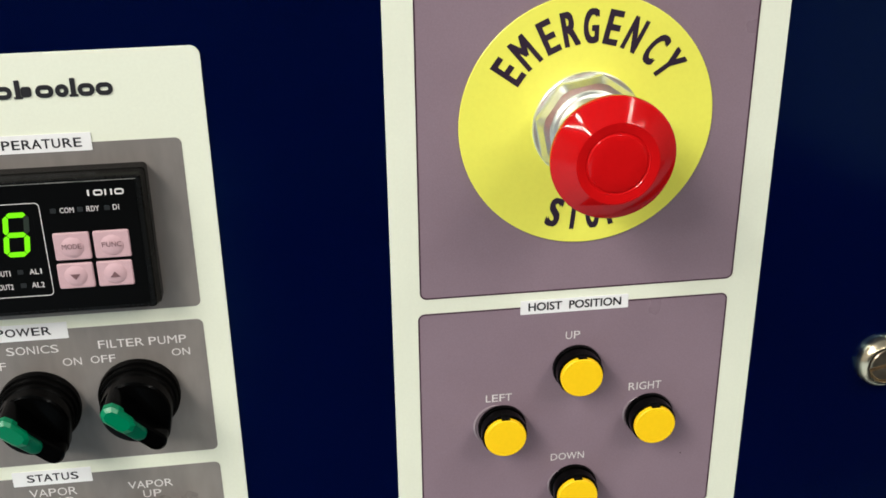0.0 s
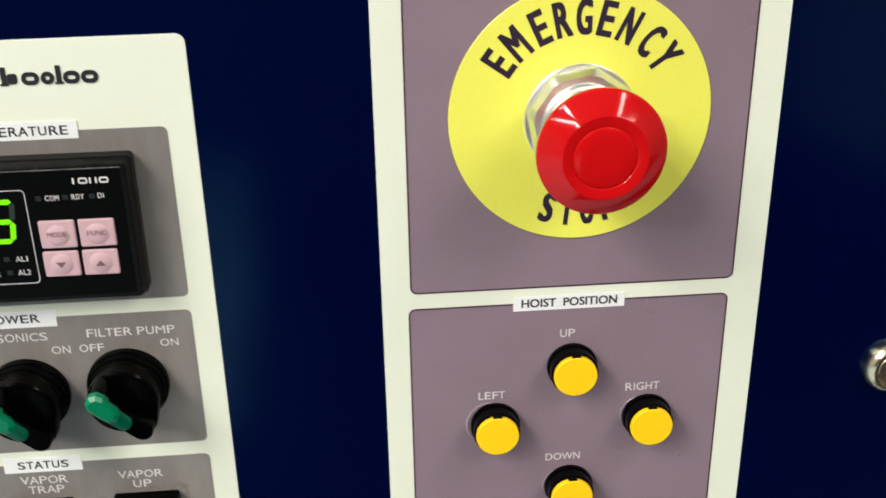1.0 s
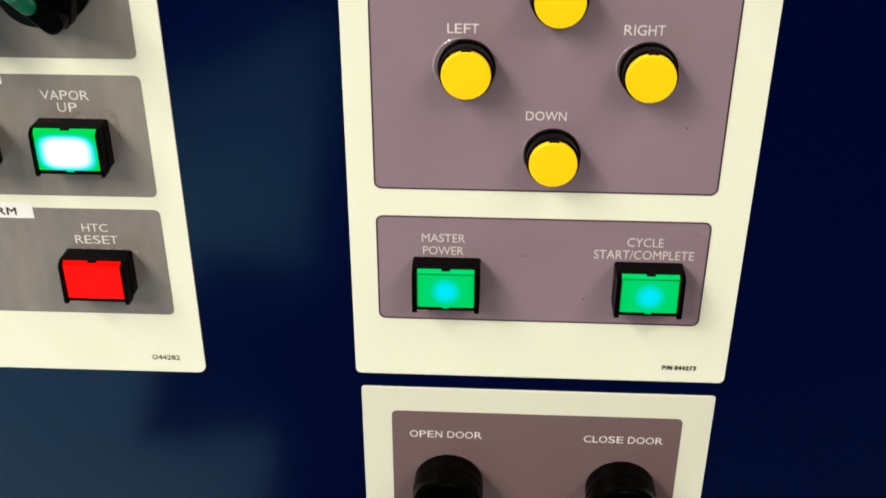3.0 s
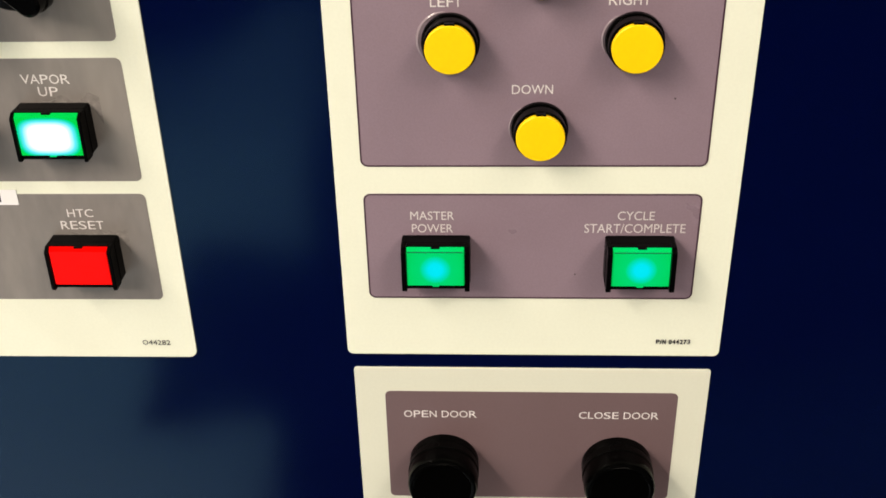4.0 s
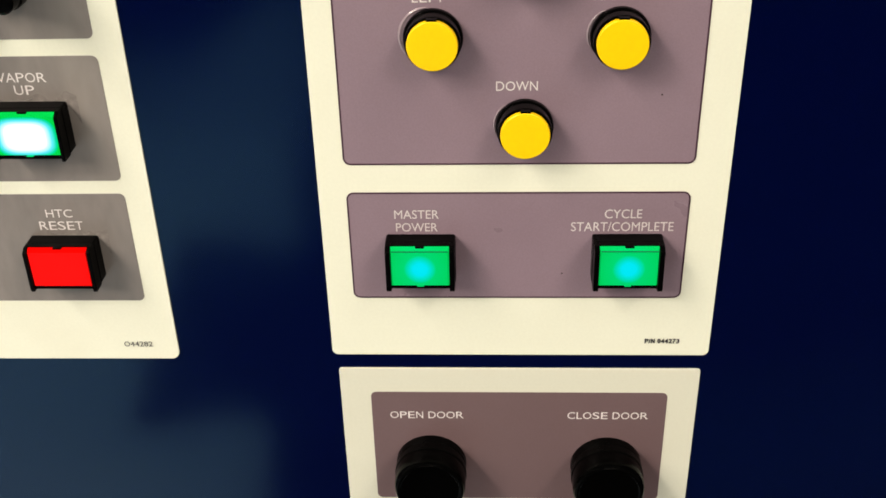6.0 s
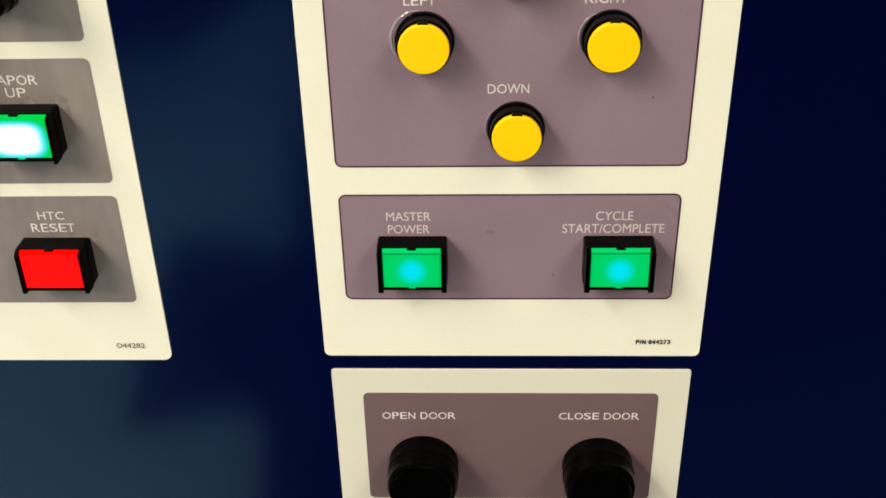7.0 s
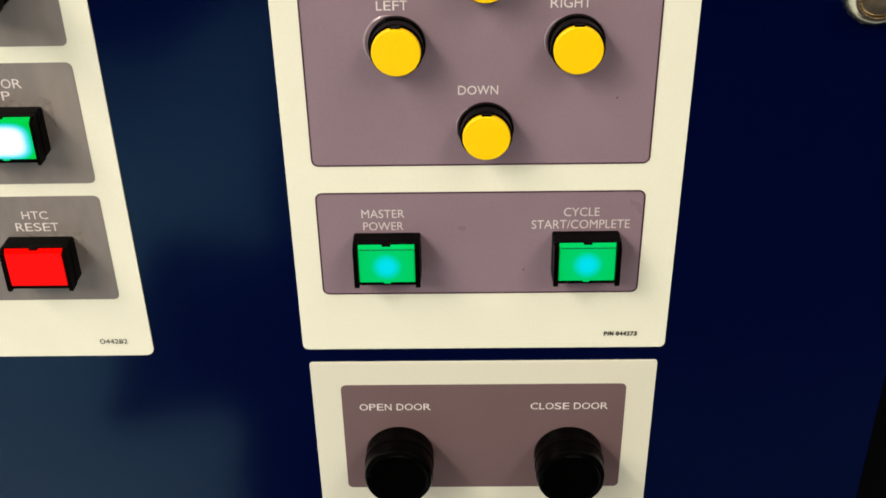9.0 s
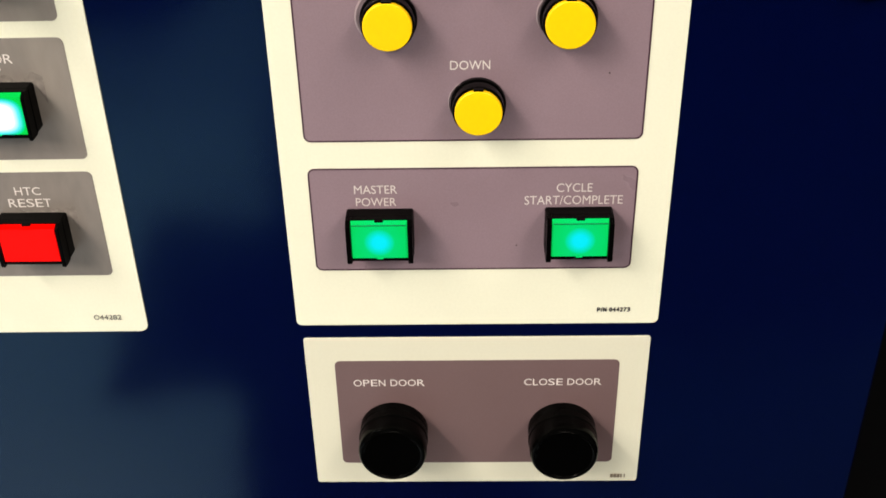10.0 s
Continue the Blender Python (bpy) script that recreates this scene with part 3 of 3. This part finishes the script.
# torn protective film round the two side buttons
def film_tear(x, z, seed):
    rnd = random.Random(seed)
    t = thing("film_residue", x, z, "torn clear protective film remaining at a square button", "film", "film remnants")
    bm = bmesh.new()
    rows = []
    for i in range(23):
        u = -6.0 + 22.0 * i / 22
        top = 9.6 + 1.6 * math.sin(i * 0.55 + seed) + rnd.uniform(-0.35, 0.35) + (1.6 if 14 < i < 20 else 0)
        low = 8.3 if u < 12.4 else 8.3 - (u - 12.4) * 2.2
        lift = 0.06 + 0.05 * math.sin(i * 1.7)
        rows.append([bm.verts.new(q) for q in ((u, -0.17, low), (u, -0.17 - lift, (low + top) / 2), (u + rnd.uniform(-0.2, 0.2), -0.19, top))])
    for a, b in zip(rows, rows[1:]):
        for k in range(2):
            bm.faces.new((a[k], b[k], b[k + 1], a[k + 1]))
    part("film", bm, FILM_GREY, t)
    curl = bmesh.new()
    pts = [(-4.0 + 1.0 * k, 9.3 + 0.5 * math.sin(k * 0.9 + seed)) for k in range(6)]
    for (xa, za), (xb, zb) in zip(pts, pts[1:]):
        v = [curl.verts.new(q) for q in ((xa, -0.5, za), (xb, -0.5, zb), (xb, -0.62, zb + 0.2), (xa, -0.62, za + 0.2))]
        curl.faces.new(v)
    part("curled_edge", curl, FILM_EDGE, t, "whitish curled edge of the film")


film_tear(-164.4, 95.6, 3)
film_tear(-163.3, 43.9, 8)


# ---------------------------------------------------------------- selector switches
def hull_ring(s0, r0, s1, r1, y0, y1, seg=16):
    """Outline of a bar along z with round ends of radius r0 (at -s0) and r1 (at +s1); y runs from y0 to y1 along it."""
    pts = []
    for i in range(seg + 1):
        a = math.pi * i / seg
        pts.append((r1 * math.cos(a), y1, s1 + r1 * math.sin(a)))
    for i in range(seg + 1):
        a = math.pi + math.pi * i / seg
        pts.append((r0 * math.cos(a), y0, -s0 + r0 * math.sin(a)))
    return pts


def drop_ring(big, small, reach, y, seg=28):
    """Outline of a round knob that runs out to a narrow end below it."""
    lean = math.asin((big - small) / reach)
    pts = []
    for i in range(seg + 1):
        a = -lean + (math.pi + 2 * lean) * i / seg
        pts.append((big * math.cos(a), y, big * math.sin(a)))
    for i in range(seg // 2 + 1):
        a = math.pi + lean + (math.pi - 2 * lean) * i / (seg // 2)
        pts.append((small * math.cos(a), y, -reach + small * math.sin(a)))
    return pts


def selector(x, z, turn):
    t = thing("selector_switch", x, z, "black rotary selector switch with a green pointer, turned to off", "selector switch", "selector switches", turn=turn)
    part("bezel", lathe([(14.7, -0.15), (14.7, -2.6), (14.3, -3.2), (14.0, -3.3), (14.0, -5.2), (13.6, -5.8), (13.2, -5.9), (13.2, -8.0), (12.6, -8.8), (0.3, -8.8)], 72), BLACK_MATT, t, "stepped black bezel")
    part("knob", loft([drop_ring(12.7, 4.4, 11.2, -8.5), drop_ring(12.5, 4.3, 11.2, -13.0), drop_ring(11.9, 3.8, 11.2, -13.8), drop_ring(10.8, 3.0, 10.8, -14.1)]), BLACK_GLOSS, t, "glossy black teardrop knob")
    base = hull_ring(11.0, 4.2, 9.0, 3.7, -8.0, -8.0)
    top = hull_ring(11.0, 3.9, 9.0, 3.6, -19.0, -25.6)
    top2 = hull_ring(10.7, 3.2, 8.8, 2.9, -20.0, -26.4)
    part("lever", loft([base, top, top2]), BLACK_GLOSS, t, "black lever handle")
    stem = loft([hull_ring(2.8, 3.0, 4.0, 3.3, -19.0, -21.0), hull_ring(2.8, 3.0, 4.0, 3.3, -23.3, -25.4), hull_ring(2.5, 2.4, 4.0, 2.7, -23.8, -26.0)])
    part("pointer_stem", stem, GREEN_DARK, t, "dark green pointer inlay")
    tip = loft([hull_ring(-3.2, 3.5, 9.7, 3.7, -23.0, -24.0, 4), hull_ring(-3.2, 3.5, 9.7, 3.7, -25.1, -26.6, 4), hull_ring(-4.0, 2.4, 9.2, 2.6, -26.2, -27.6, 4)])
    part("pointer", tip, GREEN_INSERT, t, "green translucent pointer tip", smooth=15)
    return t


selector(-164.6, 152.9, -37)
selector(-200.5, 150.8, -37)


# ---------------------------------------------------------------- door push buttons
def door_button(x, z):
    t = thing("push_button", x, z, "long black round push button", "push button", "door buttons")
    part("sleeve", lathe([(14.0, -0.15), (14.0, -3.4), (13.9, -3.8), (13.8, -4.0), (13.8, -4.4), (14.1, -4.7), (14.2, -7.6), (14.0, -8.1), (12, -8.2)], 72), BLACK_MATT, t, "black ribbed sleeve")
    part("cap", lathe([(13.6, -8.0), (13.9, -8.5), (13.95, -9.6), (13.9, -14.2), (13.6, -15.6), (13.1, -16.5), (12.5, -16.9), (11.9, -16.8), (11.3, -16.3), (6, -16.0), (0.3, -15.9)], 72), CAP_BLACK, t, "glossy dished black cap")
    return t


b1 = door_button(-34.5, -53.3)
copy_thing(b1, pose(35.1 * MM, 0, Z0 - 53.9 * MM))


# ---------------------------------------------------------------- temperature controller
ctl = thing("temperature_controller", -199.4, 217.5, "black panel temperature controller with green digits and pink keys", "controller")
W2, H2 = 48.0, 25.3
rings = []
for inset, y, r in ((0, -0.15, 1.6), (0, -5.2, 1.6), (0.35, -5.8, 1.5), (0.8, -9.2, 1.4), (1.05, -9.75, 1.3), (1.5, -10.0, 1.2)):
    rings.append([(x, y, z) for x, z in rr_points(-W2 + inset, -H2 + inset, W2 - inset, H2 - inset, r)])
part("bezel", loft(rings), BEZEL_BLACK, ctl, "black bevelled bezel")
part("face", plate(-45.0, -22.8, 45.0, 22.9, 0.8, -9.9, -10.12), FACE_BLACK, ctl, "glossy black face")
part("window_line", frame_line(-43.0, -17.3, 13.4, 16.6, 1.6, 0.24, -10.1, -10.2), WHITE_INK, ctl, "thin white outline round the display")
# thin grey strip paints the highlight where bezel and face meet
part("edge_highlight", plate(-45.0, 22.95, 45.2, 23.2, 0.1, -9.9, -10.16, seg=2), EDGE_HIGHLIGHT, ctl, "painted highlight along the upper edge of the face")
F = -10.25
for s, x0, z0, x1, z1 in (("COM", 19.7, 12.4, 24.2, 14.3), ("RDY", 28.3, 12.5, 32.4, 14.4), ("DI", 36.8, 12.6, 38.8, 14.5),
                          ("AL1", 6.6, -9.0, 10.6, -7.0), ("AL2", 6.6, -14.0, 10.8, -12.0), ("OUT1", -4.2, -9.2, 0.4, -7.2), ("OUT2", -4.2, -14.2, 0.6, -12.2)):
    part("lettering", plain_word(s, x0, z0, x1, z1, F, 0.02), GREY_INK, ctl, "small white letters " + s)
for x, z in ((17.5, 13.3), (26.2, 13.4), (34.9, 13.4), (3.6, -8.0), (3.9, -13.0), (-6.5, -8.2), (-6.5, -13.2)):
    part("indicator", plate(x - 0.9, z - 0.8, x + 0.9, z + 0.8, 0.1, -10.1, F, seg=1), LED_OFF, ctl, "unlit indicator")
bm = bmesh.new()
for i, x0 in enumerate((28.3, 31.2, 34.6, 38.0)):
    if i % 2:
        bm2 = frame_line(x0, 17.9, x0 + 3.0, 20.0, 0.8, 0.5, -10.1, F)
    elif i:
        bm2 = plate(x0 + 0.2, 17.9, x0 + 0.75, 20.0, 0.1, -10.1, F, seg=2)
        plate(x0 + 2.1, 17.9, x0 + 2.65, 20.0, 0.1, -10.1, F, bm=bm2, seg=2)
    else:
        bm2 = plate(x0 + 1.0, 17.9, x0 + 1.6, 20.0, 0.1, -10.1, F, seg=2)
    me = bpy.data.meshes.new("block")
    bm2.to_mesh(me)
    bm2.free()
    bm.from_mesh(me)
    bpy.data.meshes.remove(me)
part("wordmark", bm, WHITE_INK, ctl, "white maker's mark")
for i, (x0, z0) in enumerate(((16.0, -4.5), (29.0, -4.5), (15.7, -15.0), (28.7, -15.0))):
    k = part("key", plate(-5.9, -4.6, 5.9, 5.3 if i < 2 else 4.6, 0.7, -9.9, -10.9, 0.4), KEY_PINK, ctl, "pale pink key", loc=(x0 + 5.9, 0, z0 + 4.6))
    part("dome", lathe([(4.0, -10.8), (3.4, -11.1), (2.4, -11.4), (1.2, -11.55), (0.1, -11.6)], 32), KEY_PINK, k)
    if i < 2:
        s = ("MODE", "FUNC")[i]
        part("lettering", plain_word(s, -3.2, -0.2, 3.2, 1.6, -11.7, 0.0), KEY_INK, k, "faint word " + s)
    else:
        d = -1 if i == 2 else 1
        bm = bmesh.new()
        bm.faces.new([bm.verts.new(p) for p in ((-1.7, -11.7, -1.0 * d), (1.7, -11.7, -1.0 * d), (0, -11.7, 1.1 * d))])
        part("arrow", bm, KEY_INK, k, "small dark arrow")
# seven-segment digit
digit = part("digit", plate(-2.2, -4.2, 10.8, 14.4, 0.2, -9.9, -10.14), FACE_BLACK, ctl, "green seven-segment digit showing 6")
GX0, GX1, GZ0, GZ1, GT = -0.5, 7.9, -2.3, 13.5, 1.75
GM = (GZ0 + GZ1) / 2


def segment(kind, a, lo, hi, material):
    g, h = 0.18, GT / 2
    if kind == "h":
        p = [(lo + g, a), (lo + g + h, a + h), (hi - g - h, a + h), (hi - g, a), (hi - g - h, a - h), (lo + g + h, a - h)]
    else:
        p = [(a, lo + g), (a + h, lo + g + h), (a + h, hi - g - h), (a, hi - g), (a - h, hi - g - h), (a - h, lo + g + h)]
    lean = 0.12
    bm = loft([[(x + lean * (z - GZ0), y, z) for x, z in p] for y in (-10.13, -10.3)])
    part("segment", bm, material, digit)


h2 = GT / 2
for a in (GZ0 + h2, GM, GZ1 - h2):
    segment("h", a, GX0 + h2, GX1 - h2, SEGMENT_ON)
segment("v", GX0 + h2, GM, GZ1 - h2, SEGMENT_ON)
segment("v", GX0 + h2, GZ0 + h2, GM, SEGMENT_ON)
segment("v", GX1 - h2, GZ0 + h2, GM, SEGMENT_ON)
segment("v", GX1 - h2, GM, GZ1 - h2, SEGMENT_OFF)

# ---------------------------------------------------------------- quarter-turn latch
latch = thing("panel_latch", 127.0, 141.0, "slotted nickel quarter-turn latch in the blue panel", "latch", y=0.6)
part("escutcheon", lathe([(11.3, 0), (11.25, -1.2), (10.9, -2.6), (10.0, -3.9), (8.9, -4.8), (8.2, -5.1), (7.8, -5.0), (7.5, -4.5), (7.4, -3.4)], 72, close=False), NICKEL, latch, "domed nickel ring", smooth=40)
core = bmesh.new()
for s in (-1, 1):
    pts = []
    for i in range(25):
        a = math.pi * i / 24
        pts.append((7.2 * math.cos(a), s * max(7.2 * math.sin(a), 0.75)))
    loft([[(x, y, z) for x, z in pts] for y in (-1.0, -4.1)] + [[(x * 0.93, -4.6, z * 0.93 + s * 0.06) for x, z in pts]], bm=core)
bmesh.ops.rotate(core, verts=core.verts, cent=(0, 0, 0), matrix=Matrix.Rotation(radians(-14), 3, "Y"))
part("core", core, NICKEL_DARK, latch, "slotted turning core")
part("slot_floor", lathe([(7.3, -2.2), (0.2, -2.2)], 48), NICKEL_DARK, latch)

# dust on the hoist field
for x, z in ((45.2, 104.9), (14.8, 36.3)):
    s = thing("dust_speck", x, z, "tiny dark dust speck stuck on the plate", "dust")
    part("speck", lathe([(0.32, -0.15), (0.22, -0.3), (0.04, -0.34)], 8), DUST, s)
